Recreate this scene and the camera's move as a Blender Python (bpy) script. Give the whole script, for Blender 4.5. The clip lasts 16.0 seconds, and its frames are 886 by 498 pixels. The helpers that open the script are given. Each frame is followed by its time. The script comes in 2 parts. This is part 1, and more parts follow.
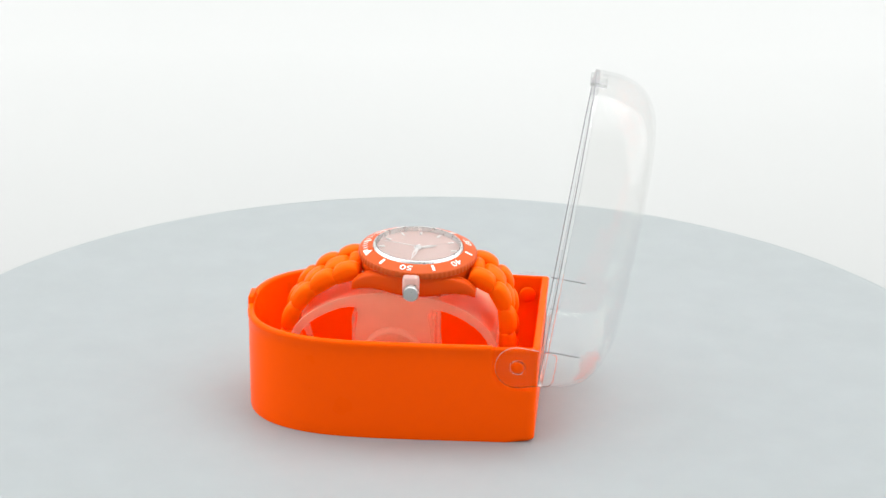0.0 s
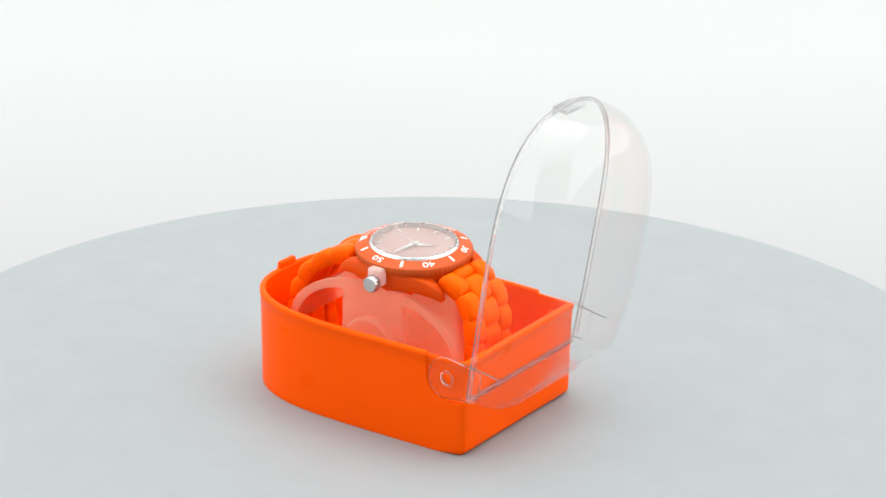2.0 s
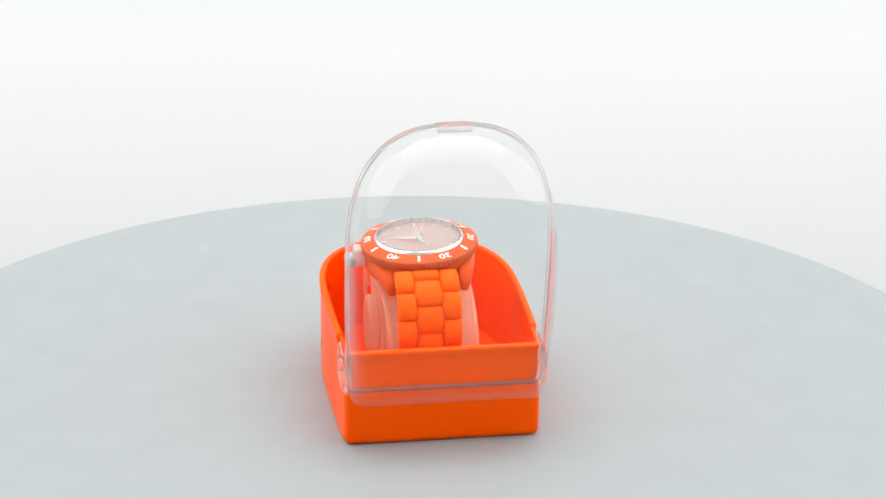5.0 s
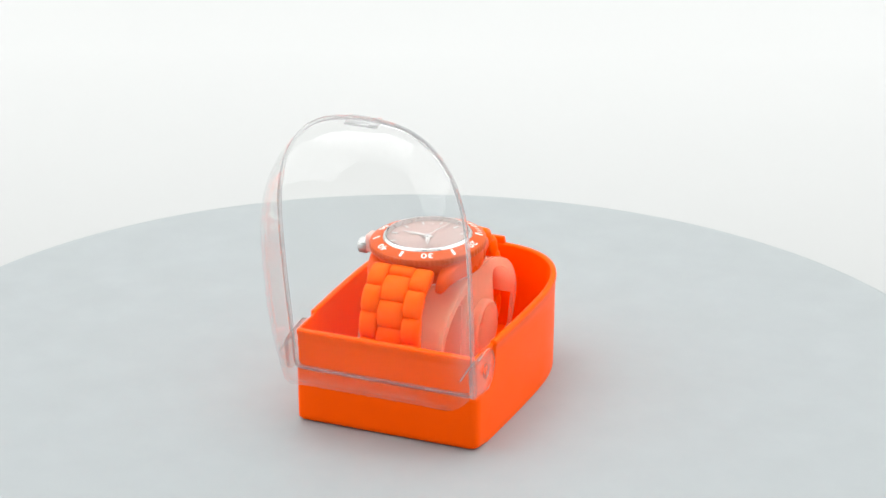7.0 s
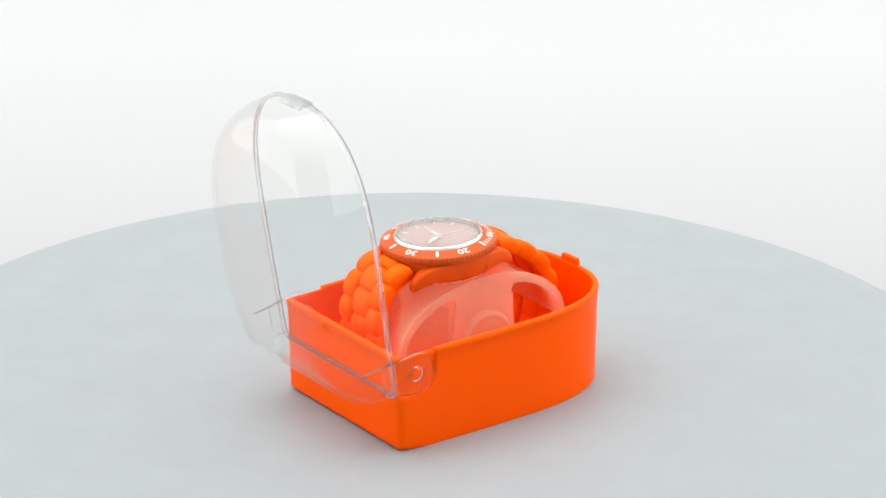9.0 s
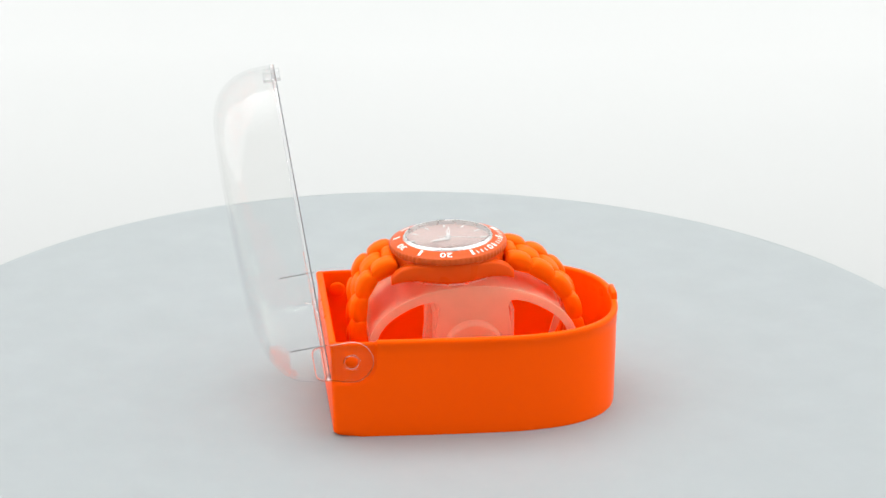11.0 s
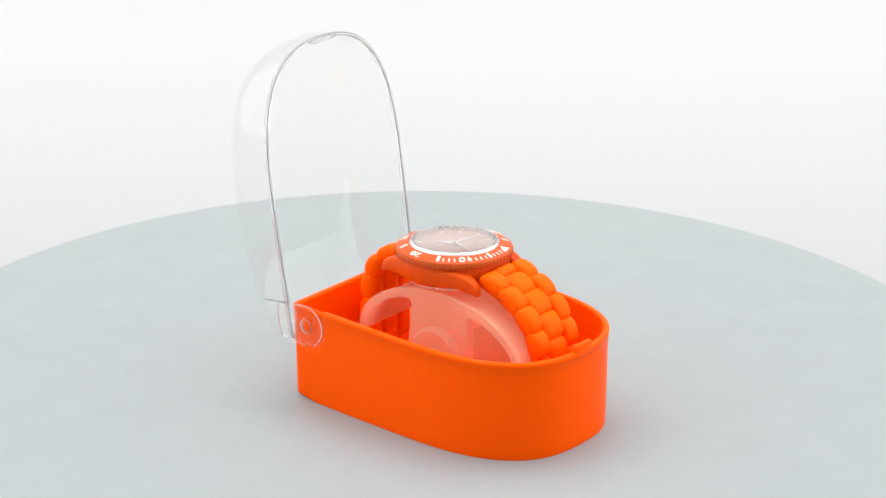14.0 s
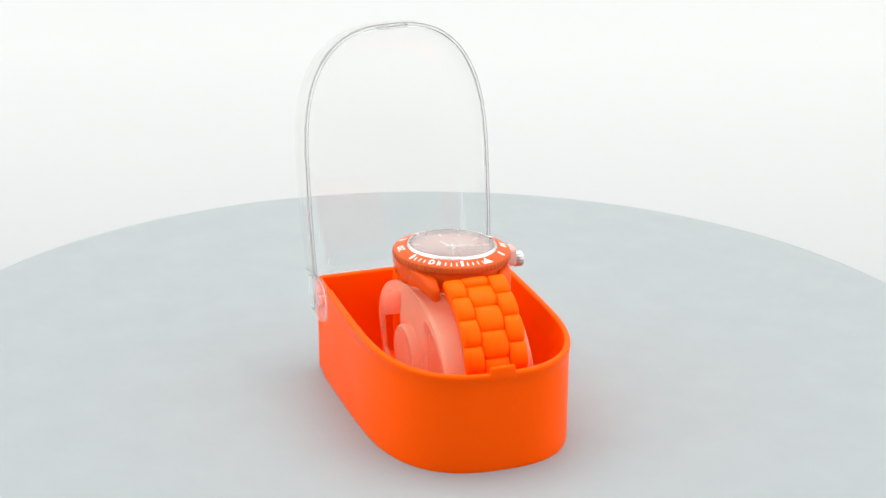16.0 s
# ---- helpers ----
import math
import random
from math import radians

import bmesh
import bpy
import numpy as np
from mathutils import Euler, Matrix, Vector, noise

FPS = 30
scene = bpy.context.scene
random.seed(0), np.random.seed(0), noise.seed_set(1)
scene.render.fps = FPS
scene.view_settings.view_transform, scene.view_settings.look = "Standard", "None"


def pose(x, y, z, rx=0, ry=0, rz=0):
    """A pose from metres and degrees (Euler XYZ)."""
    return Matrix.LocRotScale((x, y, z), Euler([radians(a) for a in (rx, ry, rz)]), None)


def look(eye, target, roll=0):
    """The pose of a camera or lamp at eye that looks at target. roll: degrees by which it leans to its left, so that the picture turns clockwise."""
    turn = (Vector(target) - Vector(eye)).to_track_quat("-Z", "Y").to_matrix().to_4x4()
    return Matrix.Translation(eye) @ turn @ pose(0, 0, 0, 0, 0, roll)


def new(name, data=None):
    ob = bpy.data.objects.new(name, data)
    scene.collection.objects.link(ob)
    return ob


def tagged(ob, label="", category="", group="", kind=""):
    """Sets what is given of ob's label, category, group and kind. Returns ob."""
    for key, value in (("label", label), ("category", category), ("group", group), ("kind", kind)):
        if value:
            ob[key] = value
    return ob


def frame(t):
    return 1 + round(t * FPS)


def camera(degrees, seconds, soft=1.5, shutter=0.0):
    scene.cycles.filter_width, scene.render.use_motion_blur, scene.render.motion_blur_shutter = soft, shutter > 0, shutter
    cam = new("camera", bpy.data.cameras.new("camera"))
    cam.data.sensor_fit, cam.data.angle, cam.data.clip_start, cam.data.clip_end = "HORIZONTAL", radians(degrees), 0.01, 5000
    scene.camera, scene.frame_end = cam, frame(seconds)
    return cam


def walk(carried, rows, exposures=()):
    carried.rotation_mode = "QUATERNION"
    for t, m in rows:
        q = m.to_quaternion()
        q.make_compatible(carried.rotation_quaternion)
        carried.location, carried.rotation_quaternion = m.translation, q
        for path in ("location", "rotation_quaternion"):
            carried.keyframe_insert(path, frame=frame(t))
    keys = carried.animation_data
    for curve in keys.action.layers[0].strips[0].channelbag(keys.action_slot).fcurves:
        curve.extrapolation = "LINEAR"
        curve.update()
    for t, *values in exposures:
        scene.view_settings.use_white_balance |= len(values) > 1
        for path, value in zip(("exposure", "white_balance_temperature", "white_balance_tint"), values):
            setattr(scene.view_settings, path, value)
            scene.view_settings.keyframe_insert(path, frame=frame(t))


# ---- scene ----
# ---- camera: stands still before a slowly turning table ----
cam = camera(17.32, 16.0, soft=1.5)
EYE = Vector((0.0, -0.9061, 0.4130))
PITCH, YAW, ROLL = radians(21.651), radians(0.186), 0.463
AIM = EYE + Vector((math.sin(YAW) * math.cos(PITCH), math.cos(YAW) * math.cos(PITCH), -math.sin(PITCH)))
VIEW = look(EYE, AIM, ROLL)
walk(cam, [(0.0, VIEW), (16.0, VIEW)])

# the turn of the table, degrees at t seconds
def turn_at(t):
    return -15.3477 * t - 0.00225 * t * t


# the box's place on the table when the clip starts: origin at the foot of the hinge wall, x to the hinge
SPOT = pose(0.03604, -0.00511, 0.0, 0, 0, -4.685)
MM = 0.001

# ---- light: an unseen white fabric tent, its cloth emitting the light ----
world = bpy.data.worlds.new("studio_dark")
world.use_nodes = True
world.node_tree.nodes["Background"].inputs[0].default_value = (1, 1, 1, 1)
world.node_tree.nodes["Background"].inputs[1].default_value = 0.02
scene.world = world
scene.view_settings.exposure = 0.0
# ceiling glow is assumed: raised from near to back to deepen the front shadow
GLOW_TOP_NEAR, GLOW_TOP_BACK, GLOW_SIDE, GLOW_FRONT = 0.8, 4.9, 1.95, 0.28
# emission added to the sweep paper, near and far end
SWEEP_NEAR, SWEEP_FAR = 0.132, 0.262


# ---- materials ----
def tree(name):
    m = bpy.data.materials.new(name)
    m.use_nodes = True
    n = m.node_tree
    return m, n, n.nodes["Principled BSDF"]


def noise_node(n, scale, detail=3.0, rough=0.55):
    co = n.nodes.new("ShaderNodeTexCoord")
    t = n.nodes.new("ShaderNodeTexNoise")
    t.inputs["Scale"].default_value = scale
    t.inputs["Detail"].default_value = detail
    t.inputs["Roughness"].default_value = rough
    n.links.new(co.outputs["Object"], t.inputs["Vector"])
    return t


def ramp(n, src, lo, hi, a=0.3, b=0.7):
    r = n.nodes.new("ShaderNodeMapRange")
    r.inputs["From Min"].default_value, r.inputs["From Max"].default_value = a, b
    r.inputs["To Min"].default_value, r.inputs["To Max"].default_value = lo, hi
    n.links.new(src, r.inputs["Value"])
    return r.outputs["Result"]


def plastic(name, colour, rough=0.35, grain=0.04, bump=0.02, spec=0.5):
    """Moulded plastic: slight mottling of tone and gloss at two scales, fine relief."""
    m, n, b = tree(name)
    big, fine = noise_node(n, 45.0), noise_node(n, 900.0, 2.0)
    mix = n.nodes.new("ShaderNodeMix")
    mix.data_type = "RGBA"
    mix.inputs["A"].default_value = (*[c * (1 - grain) for c in colour], 1)
    mix.inputs["B"].default_value = (*[min(1, c * (1 + grain)) for c in colour], 1)
    n.links.new(ramp(n, big.outputs["Fac"], 0, 1), mix.inputs["Factor"])
    n.links.new(mix.outputs["Result"], b.inputs["Base Color"])
    n.links.new(ramp(n, big.outputs["Fac"], rough * 0.85, rough * 1.2), b.inputs["Roughness"])
    bp = n.nodes.new("ShaderNodeBump")
    bp.inputs["Strength"].default_value = bump
    bp.inputs["Distance"].default_value = 0.0002
    n.links.new(fine.outputs["Fac"], bp.inputs["Height"])
    n.links.new(bp.outputs["Normal"], b.inputs["Normal"])
    b.inputs["Specular IOR Level"].default_value = spec
    return m


def metal(name, colour, rough):
    m, n, b = tree(name)
    b.inputs["Base Color"].default_value = (*colour, 1)
    b.inputs["Metallic"].default_value = 1.0
    f = noise_node(n, 600.0)
    n.links.new(ramp(n, f.outputs["Fac"], rough * 0.7, rough * 1.4), b.inputs["Roughness"])
    return m


def clear(name, tint, ior=1.47, rough=0.02, thin=0.0):
    """Clear moulded polystyrene, with a faint uneven polish."""
    m, n, b = tree(name)
    b.inputs["Base Color"].default_value = (*tint, 1)
    b.inputs["Transmission Weight"].default_value = 1.0
    b.inputs["IOR"].default_value = ior
    f = noise_node(n, 60.0, 4.0)
    n.links.new(ramp(n, f.outputs["Fac"], rough * 0.4, rough * 1.8), b.inputs["Roughness"])
    if thin:
        tr = n.nodes.new("ShaderNodeBsdfTransparent")
        mx = n.nodes.new("ShaderNodeMixShader")
        mx.inputs[0].default_value = thin
        n.links.new(b.outputs[0], mx.inputs[1])
        n.links.new(tr.outputs[0], mx.inputs[2])
        n.links.new(mx.outputs[0], n.nodes["Material Output"].inputs["Surface"])
    return m


def sheer(name, tint, low, high, rough):
    """Clear moulding too thin to bend the view: straight-through light under a gloss that grows at a slant."""
    m, n, b = tree(name)
    tr = n.nodes.new("ShaderNodeBsdfTransparent")
    tr.inputs["Color"].default_value = (*tint, 1)
    gl = n.nodes.new("ShaderNodeBsdfGlossy")
    gl.inputs["Color"].default_value = (0.94, 0.94, 0.94, 1)
    gl.inputs["Roughness"].default_value = rough
    lw = n.nodes.new("ShaderNodeLayerWeight")
    lw.inputs["Blend"].default_value = 0.5
    pw = n.nodes.new("ShaderNodeMath")
    pw.operation = "POWER"
    pw.inputs[1].default_value = 4.5
    n.links.new(lw.outputs["Facing"], pw.inputs[0])
    mx = n.nodes.new("ShaderNodeMixShader")
    n.links.new(ramp(n, pw.outputs[0], low, high, 0.0, 1.0), mx.inputs[0])
    n.links.new(tr.outputs[0], mx.inputs[1])
    n.links.new(gl.outputs[0], mx.inputs[2])
    n.links.new(mx.outputs[0], n.nodes["Material Output"].inputs["Surface"])
    return m


def milky(name, colour, see):
    """Milky translucent plastic: lets part of the light straight through."""
    m, n, b = tree(name)
    f = noise_node(n, 70.0)
    b.inputs["Base Color"].default_value = (*colour, 1)
    b.inputs["Roughness"].default_value = 0.22
    n.links.new(ramp(n, f.outputs["Fac"], 0.10, 0.24), b.inputs["Roughness"])
    out = n.nodes["Material Output"]
    tl = n.nodes.new("ShaderNodeBsdfTranslucent")
    tl.inputs["Color"].default_value = (*colour, 1)
    a = n.nodes.new("ShaderNodeMixShader")
    a.inputs[0].default_value = 0.5
    tr = n.nodes.new("ShaderNodeBsdfTransparent")
    tr.inputs["Color"].default_value = (1.0, 0.95, 0.93, 1)
    c = n.nodes.new("ShaderNodeMixShader")
    n.links.new(ramp(n, f.outputs["Fac"], see - 0.02, see + 0.02), c.inputs[0])
    n.links.new(b.outputs[0], a.inputs[1])
    n.links.new(tl.outputs[0], a.inputs[2])
    n.links.new(a.outputs[0], c.inputs[1])
    n.links.new(tr.outputs[0], c.inputs[2])
    n.links.new(c.outputs[0], out.inputs["Surface"])
    return m


def fabric(name, strength, back=None):
    """White tent cloth that emits light, slightly mottled by the weave; back adds a made-up rise in glow to the rear.
    """
    m, n, b = tree(name)
    f = noise_node(n, 1.4, 3.0)
    b.inputs["Base Color"].default_value = (0.08, 0.08, 0.08, 1)
    b.inputs["Roughness"].default_value = 0.9
    b.inputs["Specular IOR Level"].default_value = 0.0
    b.inputs["Emission Color"].default_value = (1.0, 1.0, 1.0, 1)
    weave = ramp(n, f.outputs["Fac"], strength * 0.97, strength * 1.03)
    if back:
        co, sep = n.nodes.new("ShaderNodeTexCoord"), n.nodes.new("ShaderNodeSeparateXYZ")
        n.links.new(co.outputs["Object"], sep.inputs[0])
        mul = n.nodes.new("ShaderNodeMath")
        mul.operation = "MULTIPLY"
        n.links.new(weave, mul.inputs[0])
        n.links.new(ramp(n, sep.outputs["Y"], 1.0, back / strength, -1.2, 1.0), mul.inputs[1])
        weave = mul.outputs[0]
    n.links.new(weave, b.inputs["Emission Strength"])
    return m


def sweep_paper(name):
    """White sweep with light put into it as emission, more strongly towards its back."""
    m, n, b = tree(name)
    f = noise_node(n, 2.2, 3.0)
    co = n.nodes.new("ShaderNodeTexCoord")
    sep = n.nodes.new("ShaderNodeSeparateXYZ")
    n.links.new(co.outputs["Object"], sep.inputs[0])
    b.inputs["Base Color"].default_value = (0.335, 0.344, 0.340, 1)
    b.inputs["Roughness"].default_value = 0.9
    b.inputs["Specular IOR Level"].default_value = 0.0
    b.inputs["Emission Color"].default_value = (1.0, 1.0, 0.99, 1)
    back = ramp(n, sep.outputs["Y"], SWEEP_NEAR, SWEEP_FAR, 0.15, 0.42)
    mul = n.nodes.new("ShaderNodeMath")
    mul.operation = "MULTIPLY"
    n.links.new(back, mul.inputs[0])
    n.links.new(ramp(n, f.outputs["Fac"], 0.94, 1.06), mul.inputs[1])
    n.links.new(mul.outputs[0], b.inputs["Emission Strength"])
    return m


ORANGE = (1.0, 0.094, 0.0)
M_BOX = plastic("orange_box_plastic", ORANGE, 0.32, grain=0.012, spec=0.05, bump=0.01)
M_BAND = plastic("orange_band_plastic", (1.0, 0.118, 0.0), 0.42, grain=0.03, spec=0.05)
M_CASE = plastic("orange_case_plastic", (0.68, 0.072, 0.003), 0.3, grain=0.03, spec=0.10)
M_BEZEL = plastic("orange_bezel_plastic", (0.54, 0.083, 0.013), 0.3, grain=0.03, spec=0.14)
M_WHITE = plastic("white_print", (0.85, 0.83, 0.80), 0.5, grain=0.05)
M_DIAL = plastic("salmon_dial", (0.64, 0.43, 0.38), 0.35, grain=0.03)
M_STEEL = metal("brushed_steel", (0.50, 0.51, 0.50), 0.35)
M_RING = metal("bright_steel", (0.74, 0.74, 0.73), 0.3)
M_GUARD = milky("pale_pink_plastic", (0.95, 0.74, 0.68), 0.12)
M_HOLDER = milky("milky_holder_plastic", (1.0, 0.74, 0.55), 0.63)
M_CLEAR = clear("clear_lip_plastic", (1.0, 1.0, 1.0), 1.46, 0.0, 0.4)
M_HEEL = sheer("thick_clear_lid_plastic", (0.98, 0.98, 0.98), 0.022, 0.9, 0.1)
M_EAR = clear("clear_flap_plastic", (1.0, 1.0, 1.0), 1.25, 0.0, 0.4)
M_BRIGHT = milky("painted_highlight_edge", (0.92, 0.92, 0.92), 0.45)
# grey in place of the dark refraction along clear edges
M_GREY = milky("painted_dark_edge", (0.25, 0.25, 0.26), 0.24)
M_SHELL = sheer("thin_clear_lid_plastic", (0.992, 0.992, 0.99), 0.016, 0.6, 0.03)
M_GLASS = clear("watch_crystal", (0.99, 0.99, 0.99), 1.5, 0.01)
M_TABLE = plastic("pale_table_laminate", (0.294, 0.320, 0.324), 0.55, grain=0.005, bump=0.01, spec=0.38)


# ---- building helpers (millimetres in, metres out) ----
def part(name, bm, material, parent=None, label="", smooth=True, place=None):
    me = bpy.data.meshes.new(name)
    bmesh.ops.recalc_face_normals(bm, faces=bm.faces)
    bm.to_mesh(me)
    bm.free()
    for f in me.polygons:
        f.use_smooth = smooth
    me.materials.append(material)
    ob = new(name, me)
    if parent:
        ob.parent = parent
    if place is not None:
        ob.matrix_local = place
    if label:
        ob["label"] = label
    return ob


def sharp(bm, angle=40):
    """Marks hard edges so that smooth shading keeps them crisp."""
    bmesh.ops.recalc_face_normals(bm, faces=bm.faces)
    for e in bm.edges:
        if len(e.link_faces) == 2 and e.calc_face_angle(0) > radians(angle):
            e.smooth = False
    return bm


def loft(rings, closed=True, cap_start=False, cap_end=False):
    """Rings of points (mm) with the same count, bridged one to the next."""
    bm = bmesh.new()
    vs = [[bm.verts.new([c * MM for c in p]) for p in r] for r in rings]
    k = len(vs[0])
    for a, b in zip(vs, vs[1:]):
        for i in range(k if closed else k - 1):
            j = (i + 1) % k
            bm.faces.new((a[i], a[j], b[j], b[i]))
    if cap_start:
        bm.faces.new(vs[0])
    if cap_end:
        bm.faces.new(vs[-1][::-1])
    return bm


def revolve(profile, steps=96, wave=None):
    """A lathe part: profile of (radius, height); wave(i, r, z) may shift the radius."""
    rings = []
    for r, z in profile:
        ring = []
        for i in range(steps):
            a = 2 * math.pi * i / steps
            q = r + (wave(i, r, z) if wave else 0)
            ring.append((q * math.cos(a), q * math.sin(a), z))
        rings.append(ring)
    return rings


def plate(outer, holes, thick, bevel=0.0):
    """A flat plate in the x-z plane with holes, thickness along y (centred). Points in mm."""
    bm = bmesh.new()
    edges = []
    for loop in (outer, *holes):
        vs = [bm.verts.new((x * MM, -thick / 2 * MM, z * MM)) for x, z in loop]
        edges += [bm.edges.new((vs[i], vs[(i + 1) % len(vs)])) for i in range(len(vs))]
    bmesh.ops.triangle_fill(bm, use_beauty=True, edges=edges)
    geo = bmesh.ops.extrude_face_region(bm, geom=bm.faces[:])
    bmesh.ops.translate(bm, verts=[v for v in geo["geom"] if isinstance(v, bmesh.types.BMVert)], vec=(0, thick * MM, 0))
    bmesh.ops.recalc_face_normals(bm, faces=bm.faces)
    if bevel:
        bm.normal_update()
        hard = [e for e in bm.edges if len(e.link_faces) == 2 and e.calc_face_angle(0) > radians(50)]
        bmesh.ops.bevel(bm, geom=hard, offset=bevel * MM, segments=2, profile=0.6, affect="EDGES")
    return sharp(bm)


def block(size, centre=(0, 0, 0), bevel=0.3, seg=2):
    bm = bmesh.new()
    bmesh.ops.create_cube(bm, size=1)
    for v in bm.verts:
        v.co = Vector([(v.co[i] * size[i] + centre[i]) * MM for i in range(3)])
    if bevel:
        bmesh.ops.bevel(bm, geom=bm.edges[:], offset=bevel * MM, segments=seg, profile=0.5, affect="EDGES")
    return bm


def arc(cx, cz, r, a0, a1, n):
    return [(cx + r * math.cos(radians(a0 + (a1 - a0) * i / n)), cz + r * math.sin(radians(a0 + (a1 - a0) * i / n))) for i in range(n + 1)]


# ---- the studio: turntable top, paper floor and tent ----
def build_studio():
    # floor paper that sweeps up behind the table
    prof = [(-1.5, -0.016), (0.35, -0.016)]
    prof += [(0.35 + 0.9 * math.sin(radians(a)), -0.016 + 0.9 * (1 - math.cos(radians(a)))) for a in range(6, 91, 6)]
    prof += [(1.25, 1.9)]
    bm = bmesh.new()
    vs = [[bm.verts.new((x, y, z)) for y, z in prof] for x in (-1.5, 1.5)]
    for i in range(len(prof) - 1):
        bm.faces.new((vs[0][i], vs[1][i], vs[1][i + 1], vs[0][i + 1]))
    tagged(part("backdrop", bm, sweep_paper("glowing_sweep_paper")),
           "seamless white paper sweep with added glow, brighter to the back, behind the turntable", "backdrop", kind="structure")

    def wall(name, corners, glow, label, back=None):
        b = bmesh.new()
        b.faces.new([b.verts.new(c) for c in corners])
        b.normal_update()
        b.faces.ensure_lookup_table()
        n = b.faces[0].normal.copy()
        c = sum((Vector(q) for q in corners), Vector()) / 4
        side = -1 if n.dot(Vector((0, 0, 0.6)) - c) > 0 else 1
        ex = bmesh.ops.extrude_face_region(b, geom=b.faces[:])
        bmesh.ops.translate(b, verts=[v for v in ex["geom"] if isinstance(v, bmesh.types.BMVert)], vec=n * side * 0.01)
        tagged(part(name, b, fabric(name + "_cloth", glow, back), smooth=False), label, "tent wall", kind="structure")

    wall("wall_west", [(-1.5, -1.5, -0.016), (-1.5, 1.26, -0.016), (-1.5, 1.26, 1.9), (-1.5, -1.5, 1.9)], GLOW_SIDE, "white translucent tent cloth lit from outside")
    wall("wall_east", [(1.5, -1.5, -0.016), (1.5, 1.26, -0.016), (1.5, 1.26, 1.9), (1.5, -1.5, 1.9)], GLOW_SIDE, "white translucent tent cloth lit from outside")
    wall("wall_south", [(-1.5, -1.5, -0.016), (1.5, -1.5, -0.016), (1.5, -1.5, 1.9), (-1.5, -1.5, 1.9)], GLOW_FRONT, "dimmer white tent cloth behind the camera")
    wall("ceiling", [(-1.5, -1.5, 1.9), (1.5, -1.5, 1.9), (1.5, 1.26, 1.9), (-1.5, 1.26, 1.9)], GLOW_TOP_NEAR, "unseen white translucent tent cloth with added glow, stronger towards the back", GLOW_TOP_BACK)

    table = new("turntable")
    rad = 198.3
    def shifted(rings):
        return [[(x + 1.65, y - 3.03, z) for x, y, z in r] for r in rings]

    top = [(rad - 2, -15), (rad - 2, -1.6), (rad - 0.1, -1.6), (rad - 0.1, -0.8), (rad - 0.35, -0.3), (rad - 1.0, 0), (rad - 3.0, 0), (0.01, 0)]
    part("top", sharp(loft(shifted(revolve(top, 256)), True, True), 60), M_TABLE, table)
    band = [(rad - 1.9, -15), (rad, -15), (rad, -1.65), (rad - 1.9, -1.65), (rad - 1.9, -15)]
    part("edge_band", sharp(loft(shifted(revolve(band, 256)), True), 50), M_TABLE, table)
    return tagged(table, "round pale grey-white laminate turntable top, softly lit", "turntable")


# ---- watch box ----
BOX_LEN, RIM, FOOT = 98.5, 33.8, -0.6


def half_width(s):
    """Half the outer width of the box, s mm from the hinge wall."""
    if s <= 50:
        return 32.7 + 1.3 * math.sin(math.pi / 2 * s / 50)
    return 34.0 * max(0.0, 1 - ((s - 50) / (BOX_LEN - 50)) ** 2.65) ** (1 / 2.65)


def outline(corner=2.4):
    """Plan of the box, from the hinge wall round the nose and back: (x, y) with x from 0 to -BOX_LEN."""
    w = half_width(0)
    side = [(-corner + corner * math.sin(radians(a)), w - corner + corner * math.cos(radians(a))) for a in (90, 60, 30, 0)]
    for s in (3.2, 4, 5, 6, 7, 8, 9, 10, 11, 12, 12.8, 13.4, 13.9, 14.4, 14.9, 16, 20, 26, 32, 38, 44, 50, 56, 62, 67, 71.5, 75.5):
        side.append((-s, half_width(s)))
    n = 16
    for i in range(1, n + 1):
        a = math.pi / 2 * i / n
        s0 = 75.5
        y0 = half_width(s0)
        y = y0 * math.cos(a)
        q = (1 - (y / 34.0) ** 2.65) ** (1 / 2.65)
        side.append((-(50 + (BOX_LEN - 50) * q), y))
    back = [(x, -y) for x, y in side[:-1]][::-1]
    wall = [(0, y) for y in np.linspace(-w + corner, w - corner, 9)[1:-1]]
    return side + back + wall


PLAN = outline()


def inset(points, d):
    """Moves a closed plan inwards by d mm along its normals."""
    k, out = len(points), []
    for i in range(k):
        a, b = Vector(points[i - 1]), Vector(points[(i + 1) % k])
        t = (b - a).normalized()
        out.append((points[i][0] + t.y * d * SIDE, points[i][1] - t.x * d * SIDE))
    return out


SIDE = 1
if inset(PLAN, 1.0)[len(PLAN) // 2][0] < PLAN[len(PLAN) // 2][0]:
    SIDE = -1


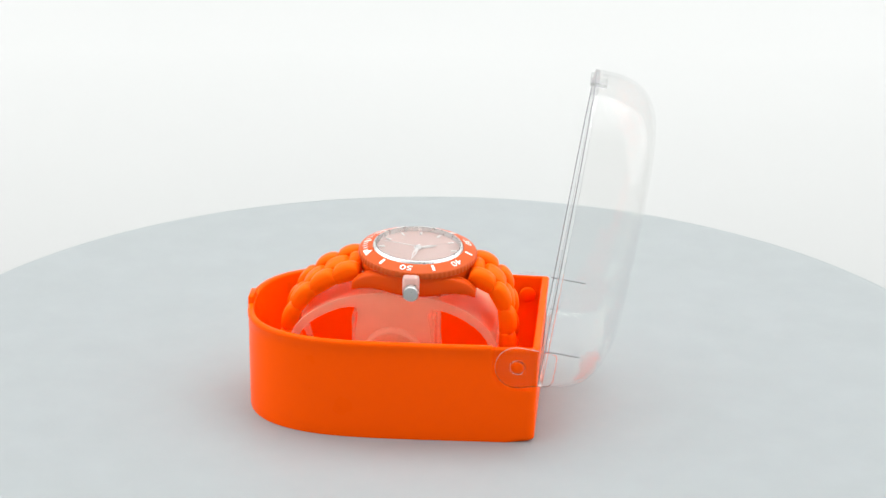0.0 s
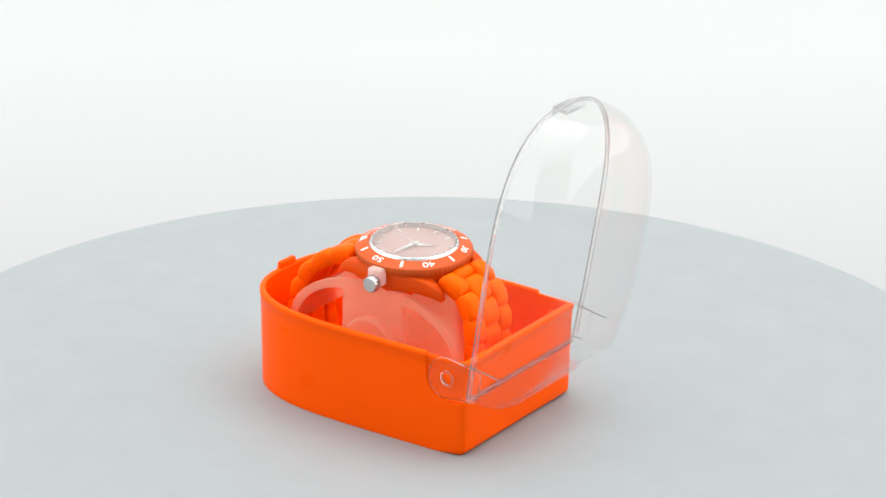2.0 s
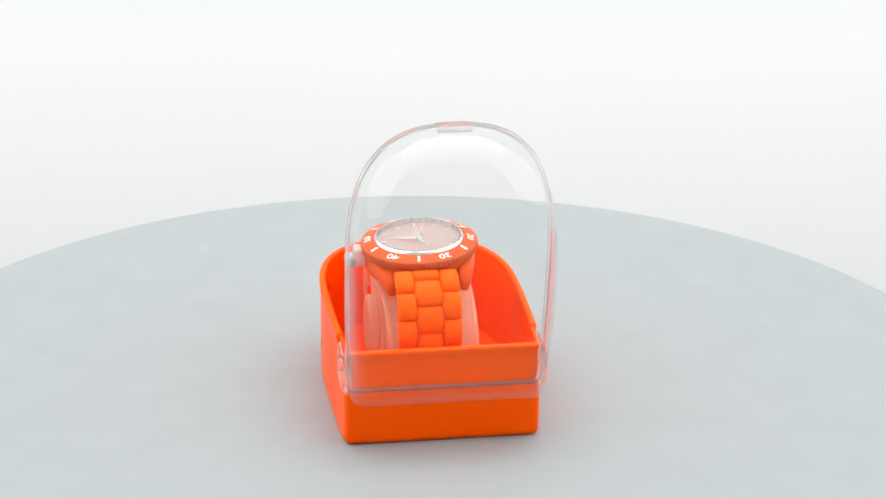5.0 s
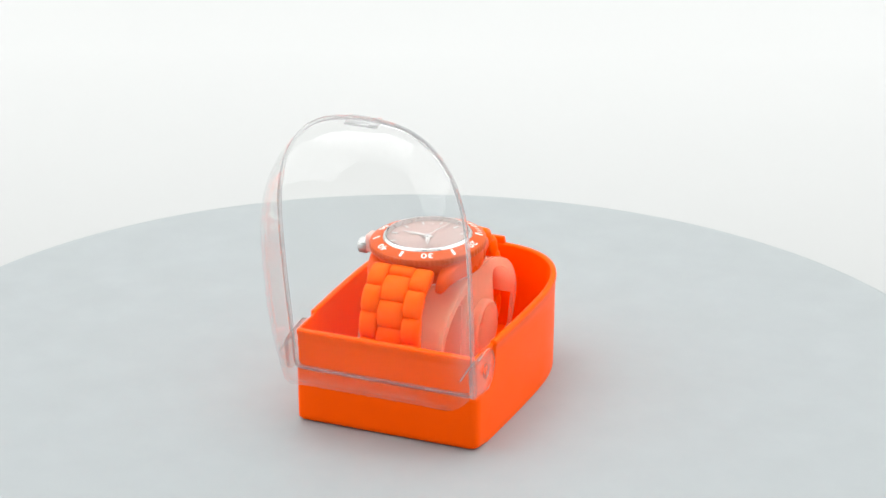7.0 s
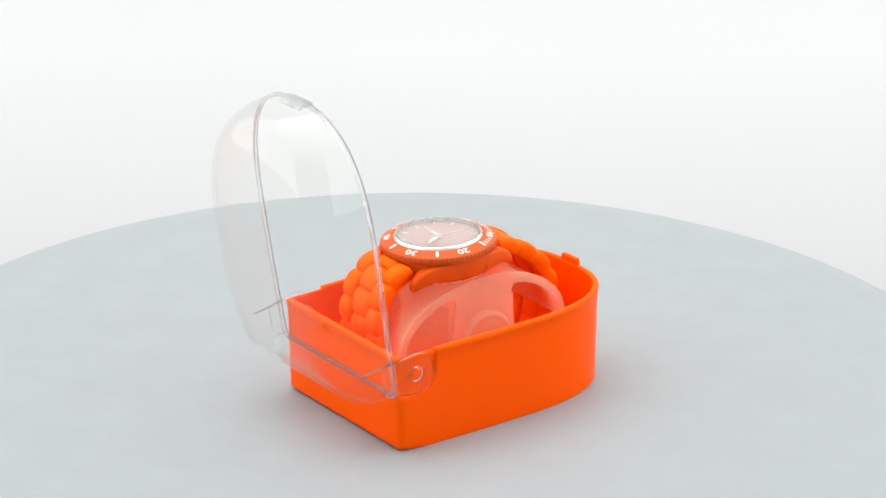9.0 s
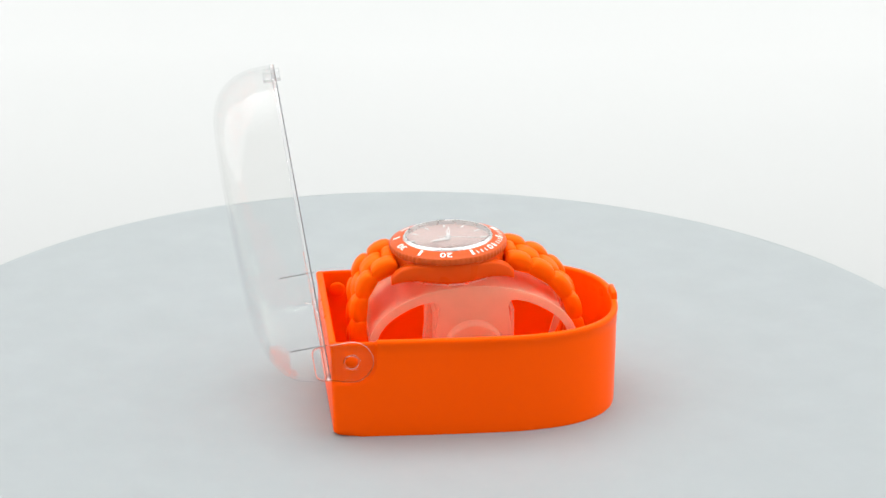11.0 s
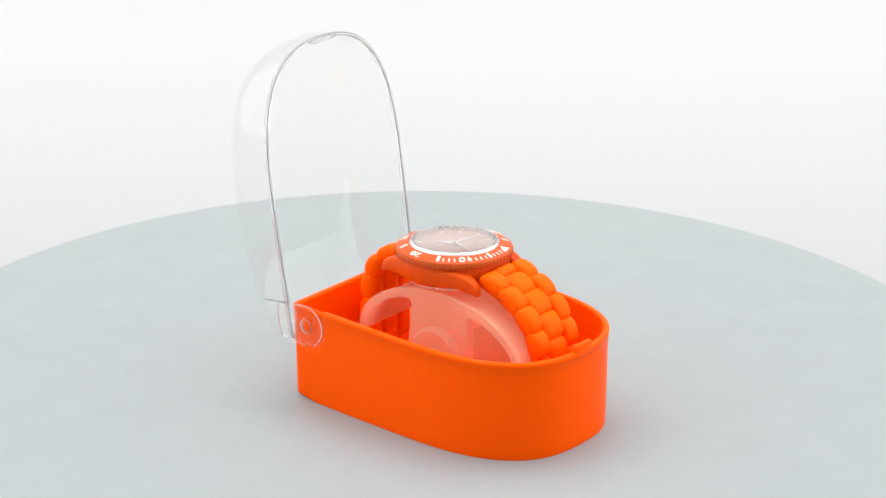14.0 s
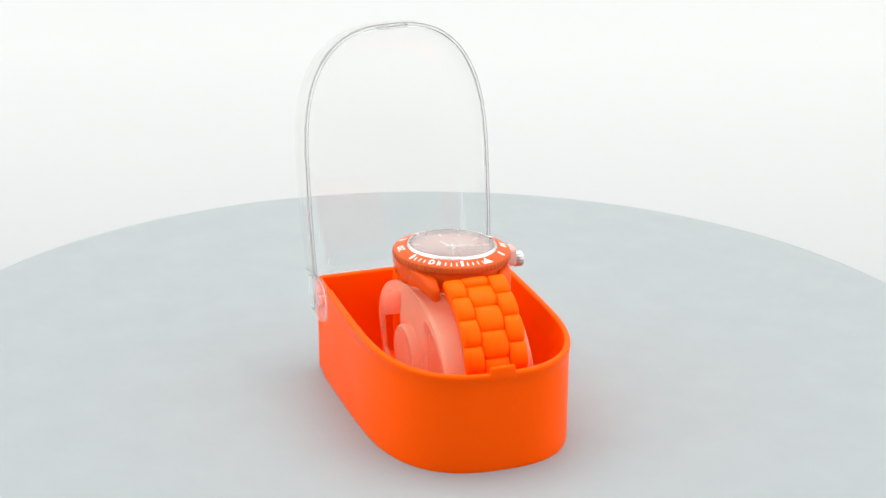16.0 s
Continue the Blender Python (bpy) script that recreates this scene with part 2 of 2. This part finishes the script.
def build_box():
    box = new("watch_box")
    # body: outer skin with a round-ended pocket for each hinge ear, rim, inner skin, floor
    def rim_z(x):
        return RIM - 0.7 if x > -14.2 else RIM

    def pocket(x, z):
        """Depth of the recess that the hinge ear turns in."""
        low_edge = 8.5 - math.hypot(min(0.0, x + 6.0), min(0.0, z - 26.6))
        k = max(0.0, min(1.0, low_edge / 0.7)) * max(0.0, min(1.0, -x / 2.2))
        return 1.1 * k * k * (3 - 2 * k)

    def lean(x, z):
        """The hinge wall leans out a little towards the rim."""
        return (0.2 + 0.9 * z / RIM) * max(0.0, min(1.0, (x + 9) / 9))

    def outer(z, d):
        return [(x + lean(x, z), y - math.copysign(pocket(x, z) if abs(y) > 28 else 0.0, y), z) for x, y in inset(PLAN, d)]

    def top(d, dz):
        return [(x + lean(x, RIM), y, rim_z(x) + dz) for x, y in inset(PLAN, d)]

    def top_outer(d, dz):
        return [(x + lean(x, RIM), y - math.copysign(pocket(x, RIM) if abs(y) > 28 else 0.0, y), rim_z(x) + dz) for x, y in inset(PLAN, d)]

    def foot(z, d):
        """Low levels: the edge under the hinge wall is rounded more than the rest."""
        h = max(0.0, 2.7 - (z - FOOT))
        cut = 2.7 - math.sqrt(max(0.0, 2.7 ** 2 - h ** 2))
        ring = []
        for x, y in inset(PLAN, d):
            k = max(0.0, cut - d) * max(0.0, min(1.0, (x + 9) / 9))
            ring.append((x + lean(x, z) - k, y - k * max(-1.0, min(1.0, y / 30)), z))
        return ring

    rings = [foot(FOOT, 0.5), foot(-0.45, 0.4), foot(-0.1, 0.37), foot(0.8, 0.35), foot(1.9, 0.33),
             outer(3.2, 0.3), outer(10, 0.28), outer(17.2, 0.2)]
    rings += [outer(17.6 + 0.5 * i, 0.2) for i in range(19)]
    rings += [outer(28.5, 0.1),
             top_outer(0.08, -2.1), top_outer(-0.16, -1.75), top_outer(-0.2, -0.8), top_outer(-0.05, -0.25), top_outer(0.4, 0.0),
             top(1.5, 0.0), top(1.9, -0.3), top(2.0, -0.9),
             [(x, y, 20) for x, y in inset(PLAN, 2.2)], [(x, y, 5.0) for x, y in inset(PLAN, 2.5)],
             [(x, y, 3.0) for x, y in inset(PLAN, 3.1)], [(x, y, 2.2) for x, y in inset(PLAN, 5.0)]]
    bm = sharp(loft(rings, True, True, True), 48)
    body = part("body", bm, M_BOX, box)
    # raised catch on the nose of the rim
    bm = block((1.9, 10.0, 4.6), (-97.9, 0, 33.7), 0.5, 2)
    for v in bm.verts:
        if v.co.z > 34.5 * MM:
            v.co.y *= 0.8
        v.co.x += (v.co.y / MM) ** 2 * 0.012 * MM
    part("catch", bm, M_BOX, body)
    # pivot studs inside and out
    for s in (-1, 1):
        bm = loft(revolve([(0.01, 1.8), (1.6, 1.8), (2.0, 1.5), (2.1, 0.0)], 24), True)
        part("hinge_stud", bm, M_BOX, body, place=Matrix.Translation((-6 * MM, s * 30.6 * MM, 26.6 * MM)) @ pose(0, 0, 0, -90 * s, 0, 0))

        bm = loft(revolve([(0.01, 0.5), (2.3, 0.5), (2.7, 0.2), (2.8, -0.4)], 24), True)
        part("inner_boss", bm, M_BOX, body, place=Matrix.Translation((-6 * MM, s * 29.35 * MM, 26.6 * MM)) @ pose(0, 0, 0, 90 * s, 0, 0))

    # clear lid, modelled shut about its pivot and swung open
    ox, oz = -6.0, 26.6
    low, deep = RIM + 0.4 - oz, 23.2
    hy = 34.0

    def lid_ring(z, nose, rear, side, pinch=0.0):
        """One level of the dome; pinch draws the corners at the hinge end in."""
        span, ring = BOX_LEN - nose - rear, []
        for x, y in PLAN:
            f = 1 - pinch * max(0.0, 1 + x / 34.0) ** 2
            ring.append((-rear + x * span / BOX_LEN - ox, y * f * (hy - side) / hy, z))
        return ring

    def dome(w):
        """Rings of a skin w mm inside the outer face, from the rim to the crown."""
        rings = [lid_ring(low + 1.5, w + 0.3, w + 0.1, w + 0.75)]
        for i in range(0, 17):
            a = math.pi / 2 * i / 16
            c = 1 - math.cos(a)
            z = low + 4.0 + (deep - 4.0 - w) * math.sin(a) ** 0.9
            rings.append(lid_ring(z, w + 0.3 + 19 * c ** 1.1, w + 0.3 + 24 * c ** 1.1, w + 0.8 + 10.5 * c ** 1.5, 0.34 * c ** 0.8))
        rings.append(lid_ring(low + deep + 0.35 - w, 26, 32, 17, 0.36))
        rings.append(lid_ring(low + deep + 0.5 - w, 34, 40, 25, 0.38))
        return rings

    swing = Matrix.Translation((ox * MM, 0, oz * MM)) @ pose(0, 0, 0, 0, 99.1, 0)
    lid = part("lid", sharp(loft(dome(0.9)[::-1] + dome(0.0), True, True, True), 60), M_SHELL, box,
               "clear see-through plastic dome lid, swung wide open", place=swing)
    lid.visible_shadow = False
    # its end at the hinge is thicker and glossier
    lid.data.materials.append(M_HEEL)
    for f in lid.data.polygons:
        if f.center.x > 3.6 * MM:
            f.material_index = 1
    # thicker lip round the opening
    lip = [lid_ring(low + dz, e + 0.2, e, e + 0.7) for e, dz in
           ((0.0, 0.3), (0.3, 0.0), (0.9, 0.0), (1.2, 0.3), (1.2, 1.3), (1.0, 1.5), (0.2, 1.5), (0.0, 1.3), (0.0, 0.3))]
    bm = loft(lip)
    bmesh.ops.remove_doubles(bm, verts=bm.verts[:], dist=1e-6)
    rim = part("rim", sharp(bm, 30), M_CLEAR, lid, "clear lip with dark edge lines painted grey")
    # grey put on the opening's bevels for the dark lines that refraction draws
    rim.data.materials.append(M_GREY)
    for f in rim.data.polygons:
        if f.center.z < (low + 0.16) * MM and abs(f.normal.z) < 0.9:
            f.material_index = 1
    pieces = [rim]
    # hinge flaps on both sides, each with a moulded ring round its pivot hole
    for s in (-1, 1):
        side = Matrix.Translation((0, s * 32.7 * MM, 0))
        ear = arc(0, 0, 7.3, 180, 360, 20) + [(6.7, 3), (5.4, 7)] + arc(2.2, 9.6, 2.8, 10, 90, 5) + arc(-4.9, 10.2, 2.2, 90, 170, 5) + [(-7.3, 6)]
        hole = [(2.3 * math.cos(2 * math.pi * i / 20), 2.3 * math.sin(2 * math.pi * i / 20)) for i in range(20)]
        flap = part("hinge_ear", plate(ear, [hole], 1.4, 0.35), M_EAR, lid, smooth=False, place=side)
        # pale colour on the outer bevels paints the flap's bright highlight
        flap.data.materials.append(M_BRIGHT)
        for f in flap.data.polygons:
            if 0.2 < s * f.normal.y < 0.95:
                if f.center.z < 6 * MM:
                    f.material_index = 1
        pieces.append(flap)
        # thin strip in the same grey paints the flap's dark edge line
        bm = block((0.26, 0.5, 12.0), (-7.1, -s * 0.9, 13.0), 0.08, 1)
        pieces.append(part("ridge", bm, M_GREY, lid, place=side))
        bm = loft(revolve([(2.3, -0.6), (2.3, 1.2), (2.5, 1.45), (2.8, 1.45), (3.05, 1.2), (3.05, 0.9)], 40), True)
        pieces.append(part("pivot_ring", sharp(bm, 30), M_CLEAR, lid, place=side @ pose(0, 0, 0, -90 * s, 0, 0)))
    # snap tongue at the lid's nose
    bm = block((1.2, 11.0, 5.6), (-BOX_LEN - ox + 1.3, 0, low + 1.4), 0.3, 2)
    pieces.append(part("snap_tongue", bm, M_EAR, lid, smooth=False))
    for ob in pieces:
        ob.visible_shadow = False
    return tagged(box, "orange plastic watch box with its clear domed lid standing open", "watch box")


# ---- holder in the box ----
HOLD_Y, HOLD_HALF = -1.0, 14.5


def build_holder():
    h = new("watch_holder")
    cx, cz, a, b = -48.5, 23.5, 35.2, 20.8
    foot = 2.3

    def arch(t, k=0.0):
        return (cx + (a - k) * math.cos(radians(t)), cz + (b - k) * math.sin(radians(t)))

    for s in (-1, 1):
        outer = [arch(t) for t in range(-8, 189, 4)] + [(cx - 27, foot), (cx + 27, foot)]
        # two windows beside the middle web
        wins = []
        for m in (-1, 1):
            w = [(cx + m * 14.5, 8.0), (cx + m * 13.6, 20.0), (cx + m * 12.4, 31.0), (cx + m * 11.6, 36.6), (cx + m * 12.4, 38.6), (cx + m * 14.4, 38.8)]
            for t in (56, 48, 40, 32, 24, 16, 8, 0):
                x, z = arch(t, 2.6 + 0.8 * math.sin(radians(t)))
                w.append((cx + m * (x - cx), z))
            w += [(cx + m * 29.5, 12.0), (cx + m * 22, 8.0)]
            wins.append(w)
        part("side_plate", plate(outer, wins, 1.4, 0.3), M_HOLDER, h, smooth=False, place=Matrix.Translation((0, (HOLD_Y + s * HOLD_HALF) * MM, 0)))
        # domed hub on the web
        bm = sharp(loft(revolve([(10.2, 0), (10.2, 2.2), (9.8, 2.8), (9.2, 3.0), (8.0, 2.4), (7.4, 1.8), (0.01, 1.6)], 48), True), 45)
        part("hub", bm, M_HOLDER, h, place=Matrix.Translation((cx * MM, (HOLD_Y + s * (HOLD_HALF + 0.75)) * MM, 22 * MM)) @ pose(0, 0, 0, -90 * s, 0, 0))
    # cross walls that stiffen the web
    for m in (-1, 1):
        bm = block((1.2, 2 * HOLD_HALF - 1.5, 35.0 - foot), (cx + m * 13.2, HOLD_Y, (35.0 + foot) / 2), 0.2, 1)
        part("cross_wall", bm, M_HOLDER, h, smooth=False)
    # saddle over which the band lies
    rings = []
    for t in range(-4, 185, 4):
        (x0, z0), (x1, z1) = arch(t, 0.5), arch(t, 1.9)
        y0, y1 = HOLD_Y - HOLD_HALF + 0.72, HOLD_Y + HOLD_HALF - 0.72
        rings.append([(x0, y0, z0), (x0, y1, z0), (x1, y1, z1), (x1, y0, z1)])
    part("saddle", sharp(loft(rings, True, True, True), 40), M_HOLDER, h)
    return tagged(h, "clear milky plastic watch holder standing inside the orange box", "watch holder")


# ---- watch ----
DIAL = (-41.4, -2.3, 54.9)


def text_mesh(body, size, depth):
    cu = bpy.data.curves.new("figure", "FONT")
    cu.body, cu.size, cu.extrude = body, size * MM, depth * MM
    cu.align_x, cu.align_y = "CENTER", "CENTER"
    cu.resolution_u = 3
    cu.offset = 0.00003
    tmp = bpy.data.objects.new("figure", cu)
    scene.collection.objects.link(tmp)
    dg = bpy.context.evaluated_depsgraph_get()
    me = bpy.data.meshes.new_from_object(tmp.evaluated_get(dg))
    bpy.data.objects.remove(tmp)
    return me


def link_mesh(length, width, thick):
    """A pillow-shaped band link: bulging top, rounded ends. Length along x, width along y."""
    bm = bmesh.new()
    nx, ny = 11, 6
    grid = {}
    for side in (1, -1):
        for i in range(nx):
            for j in range(ny):
                u, v = math.sin((-1 + 2 * i / (nx - 1)) * math.pi / 2), math.sin((-1 + 2 * j / (ny - 1)) * math.pi / 2)
                hump = max(0.0, 1 - abs(u) ** 2.4) ** 0.6
                rim = i in (0, nx - 1) or j in (0, ny - 1)
                if rim and side < 0:
                    grid[side, i, j] = grid[1, i, j]
                    continue
                top = (0.32 + 0.68 * hump) * (1 - 0.18 * abs(v) ** 6) * thick * 0.6
                z = top if side > 0 else -thick * 0.4
                if rim:
                    z = thick * (0.04 + 0.3 * hump)
                wide = width / 2 * (0.9 + 0.1 * hump)
                grid[side, i, j] = bm.verts.new((u * length / 2 * MM, v * wide * MM, z * MM))
    for side in (1, -1):
        for i in range(nx - 1):
            for j in range(ny - 1):
                q = [grid[side, i, j], grid[side, i + 1, j], grid[side, i + 1, j + 1], grid[side, i, j + 1]]
                bm.faces.new(q if side > 0 else q[::-1])
    me = bpy.data.meshes.new("link")
    bm.to_mesh(me)
    bm.free()
    for f in me.polygons:
        f.use_smooth = True
    me.materials.append(M_BAND)
    return me


def build_watch():
    w = new("wristwatch")
    tilt = Matrix.Translation([c * MM for c in DIAL]) @ pose(0, 0, 0, 2.0, 1.9, 0)
    # case middle with lugs
    prof = [(0.01, -10.0), (15.8, -10.0), (17.4, -9.6), (18.2, -8.4), (18.7, -6.4), (18.8, -3.0), (18.5, -2.5), (15.5, -2.4), (15.4, -1.8), (0.01, -1.8)]
    case = part("case", sharp(loft(revolve(prof, 96), True), 40), M_CASE, w, place=tilt)
    # horns: broad where they leave the case, curving down beside the band
    horn = ((0, 10.6, 18.6, -3.0, -9.4), (5, 10.6, 18.0, -3.0, -9.2), (10, 10.6, 16.8, -3.0, -8.8), (13, 10.6, 16.0, -3.2, -8.7), (15.5, 10.7, 15.4, -3.9, -9.0),
            (17.2, 10.7, 14.9, -4.6, -9.3), (18.7, 10.7, 14.4, -5.6, -9.8), (19.9, 10.7, 13.9, -6.8, -10.3), (20.6, 10.8, 13.5, -7.8, -10.6))
    for sx in (-1, 1):
        for sy in (-1, 1):
            rings = []
            for x, ya, yb, za, zb in horn:
                r, ring = 0.9, []
                for cy, cz, a0 in ((yb - r, za - r, 0), (ya + r, za - r, 90), (ya + r, zb + r, 180), (yb - r, zb + r, 270)):
                    for a in (0, 45, 90):
                        ring.append((sx * x, sy * (cy + r * math.cos(radians(a0 + a))), cz + r * math.sin(radians(a0 + a))))
                rings.append(ring)
            part("lug", sharp(loft(rings, True, True, True), 50), M_CASE, case)
    part("caseback", sharp(loft(revolve([(0.01, -10.9), (15.6, -10.9), (16.3, -10.6), (16.4, -9.9)], 64), True), 40), M_RING, case, "polished steel case back")
    # turning bezel, milled edge
    def mill(i, r, z):
        return -0.22 if (r > 19.6 and -2.3 < z < -0.4 and i % 4 < 2) else 0.0

    prof = [(15.3, -2.3), (19.0, -2.4), (19.5, -2.3), (19.8, -2.05), (19.8, -0.7), (19.5, -0.2), (19.0, 0.0), (15.6, 1.2), (15.3, 1.2), (15.2, 1.0), (15.3, -2.3)]
    bezel = part("bezel", sharp(loft(revolve(prof, 288, mill), True), 40), M_BEZEL, case)
    slope = math.degrees(math.atan2(1.2, 3.3))

    def on_bezel(minute, r):
        a = 202 - 6 * minute
        z = 1.2 * (18.9 - r) / 3.3
        return pose(0, 0, 0, 0, 0, a) @ Matrix.Translation((r * MM, 0, z * MM)) @ pose(0, 0, 0, 0, slope, 0)

    def stamped(name, me, minute, r, parent=bezel):
        me.materials.clear()
        me.materials.append(M_WHITE)
        ob = new(name, me)
        ob.parent = parent
        ob.matrix_local = on_bezel(minute, r)
        return ob

    for k in (10, 20, 30, 40, 50):
        me = text_mesh(str(k), 3.4, 0.10)
        me.transform(pose(0, 0, 0, 0, 0, -90) @ Matrix.Diagonal((1.3, 0.95, 1.0, 1.0)))
        stamped("numeral", me, k, 17.2)
    bar = bpy.data.meshes.new("bar")
    b = block((2.6, 0.95, 0.2), (0, 0, 0), 0.0)
    b.to_mesh(bar), b.free()
    tick = bpy.data.meshes.new("tick")
    b = block((1.6, 0.36, 0.2), (0.5, 0, 0), 0.0)
    b.to_mesh(tick), b.free()
    for k in range(60):
        if k % 5 == 0 and k % 10:
            stamped("bar", bar, k, 17.25)
        elif 0 < k < 15 and k % 5:
            stamped("tick", tick, k, 17.15)
    tri = bpy.data.meshes.new("triangle")
    b = bmesh.new()
    lo = [b.verts.new((x * MM, y * MM, -0.1 * MM)) for x, y in ((-1.5, 0), (1.4, 1.9), (1.4, -1.9))]
    hi = [b.verts.new((x * MM, y * MM, 0.1 * MM)) for x, y in ((-1.5, 0), (1.4, 1.9), (1.4, -1.9))]
    b.faces.new(hi), b.faces.new(lo[::-1])
    for i in range(3):
        b.faces.new((lo[i], lo[(i + 1) % 3], hi[(i + 1) % 3], hi[i]))
    b.to_mesh(tri), b.free()
    stamped("triangle", tri, 0, 17.25)
    # dial, chapter ring, pointers, crystal
    part("dial", loft(revolve([(15.3, -0.3), (14.6, -0.3), (0.01, -0.3)], 64), True), M_DIAL, case, "pale salmon dial")
    part("rehaut", sharp(loft(revolve([(15.25, 0.9), (15.1, 1.1), (14.75, 1.85), (14.55, 1.98), (14.25, 1.95), (14.15, 1.7), (14.0, -0.25), (15.1, -0.28)], 96), True), 40), M_RING, case, "bright steel ring")
    mark = bpy.data.meshes.new("index")
    b = block((2.2, 0.7, 0.3), (0, 0, 0), 0.1, 1)
    b.to_mesh(mark), b.free()
    mark.materials.append(M_WHITE)
    for k in range(12):
        o = new("index", mark)
        o.parent = case
        o.matrix_local = pose(0, 0, 0, 0, 0, 30 * k) @ Matrix.Translation((12.0 * MM, 0, -0.12 * MM))

    def pointer(length, tail, width, ang, z, hollow=False):
        pts = [(-tail, -width * 0.3), (-tail, width * 0.3), (length * 0.55, width * 0.5), (length, 0.05), (length, -0.05), (length * 0.55, -width * 0.5)]
        holes = [[(length * 0.35, 0), (length * 0.55, width * 0.24), (length * 0.8, 0), (length * 0.55, -width * 0.24)]] if hollow else []
        bm = plate(pts, holes, 0.15)
        part("pointer", bm, M_WHITE, case, place=Matrix.Translation((0, 0, z * MM)) @ pose(0, 0, 0, 0, 0, ang) @ pose(0, 0, 0, -90, 0, 0))

    pointer(6.6, 1.5, 1.5, 22, 0.15, True)
    pointer(9.8, 2.0, 1.4, -98, 0.35, True)
    pointer(12.5, 3.5, 0.3, 165, 0.55)
    part("pointer_cap", loft(revolve([(1.0, -0.2), (1.0, 0.65), (0.7, 0.75), (0.01, 0.78)], 24), True), M_RING, case)
    cr = part("crystal", sharp(loft(revolve([(0.01, 1.45), (14.05, 1.45), (14.15, 1.55), (14.05, 1.95), (10, 2.1), (5, 2.18), (0.01, 2.2)], 96), True), 45), M_GLASS, case, "clear mineral crystal")
    cr.visible_shadow = False
    # crown with its pale sleeve
    out = tilt.inverted() @ Matrix.Translation((-41.6 * MM, -22.0 * MM, 48.6 * MM))
    part("crown_sleeve", block((5.4, 4.2, 6.4), (-0.3, -0.5, 1.6), 1.0, 3), M_GUARD, case, "pale pink crown guard", place=out)
    def rib(i, r, z):
        return -0.18 if (r > 2.6 and i % 4 < 2) else 0.0

    bm = sharp(loft(revolve([(0.01, -0.5), (2.2, -0.5), (2.75, 0.2), (2.75, 2.4), (2.4, 2.9), (0.01, 3.0)], 64, rib), True), 40)
    part("crown", bm, M_STEEL, case, "brushed steel crown", place=out @ Matrix.Translation((0, -2.4 * MM, 0)) @ pose(0, 0, 0, 90, 0, 0))
    # bracelet: two sides of staggered links round the holder
    cx, cz, a, b, by = -47.5, 23.0, 36.6, 27.9, -2.9

    def spot(t):
        """The band's middle line: squarer towards the hinge, rounder towards the nose."""
        c, q = math.cos(t), math.sin(t)
        p = 0.52 if c > 0 else 0.88
        return cx + a * math.copysign(abs(c) ** p, c), cz + b * math.copysign(abs(q) ** p, q)

    def along(start, way, dist):
        """Place and slope dist mm down the band from the angle start."""
        step = way * math.copysign(0.0004, dist)
        t, gone, here = start, 0.0, spot(start)
        while gone < abs(dist):
            t += step
            there = spot(t)
            gone += math.hypot(there[0] - here[0], there[1] - here[1])
            here = there
        (x0, z0), (x1, z1) = spot(t - 0.03), spot(t + 0.03)
        return here[0], here[1], math.atan2(z1 - z0, x1 - x0)

    side_me, mid_me, half_me = link_mesh(9.2, 6.4, 5.7), link_mesh(9.2, 9.6, 5.0), link_mesh(4.9, 9.6, 5.0)
    strap = {}
    for name, start, way, count in (("front", radians(116), 1, 7), ("rear", radians(51), -1, 6)):
        grp = new("strap")
        grp.parent = w
        strap[name] = grp
        row = [(0, half_me, -3.2)]
        for k in range(count):
            row += [(-1, side_me, 8.5 * k - 0.8), (1, side_me, 8.5 * k - 0.8), (0, mid_me, 8.5 * k + 3.45)]
        for col, me, d in row:
            x, z, ang = along(start, way, d)
            o = new("link", me)
            o.parent = grp
            o.matrix_local = Matrix.Translation((x * MM, (by + col * 7.5) * MM, z * MM)) @ pose(0, 0, 0, 0, -math.degrees(ang) + 180, 0)
    return tagged(w, "orange plastic diver-style wristwatch with link bracelet on a milky holder", "wristwatch")


table = build_studio()
box = build_box()
holder = build_holder()
watch = build_watch()


def motions():
    times = [0.5 * i for i in range(33)]
    walk(table, [(t, pose(-0.00143, -0.00109, -0.0006, 0, 0, turn_at(t))) for t in times])
    for ob in (box, holder, watch):
        walk(ob, [(t, pose(0, 0, 0, 0, 0, turn_at(t)) @ SPOT) for t in times])


motions()
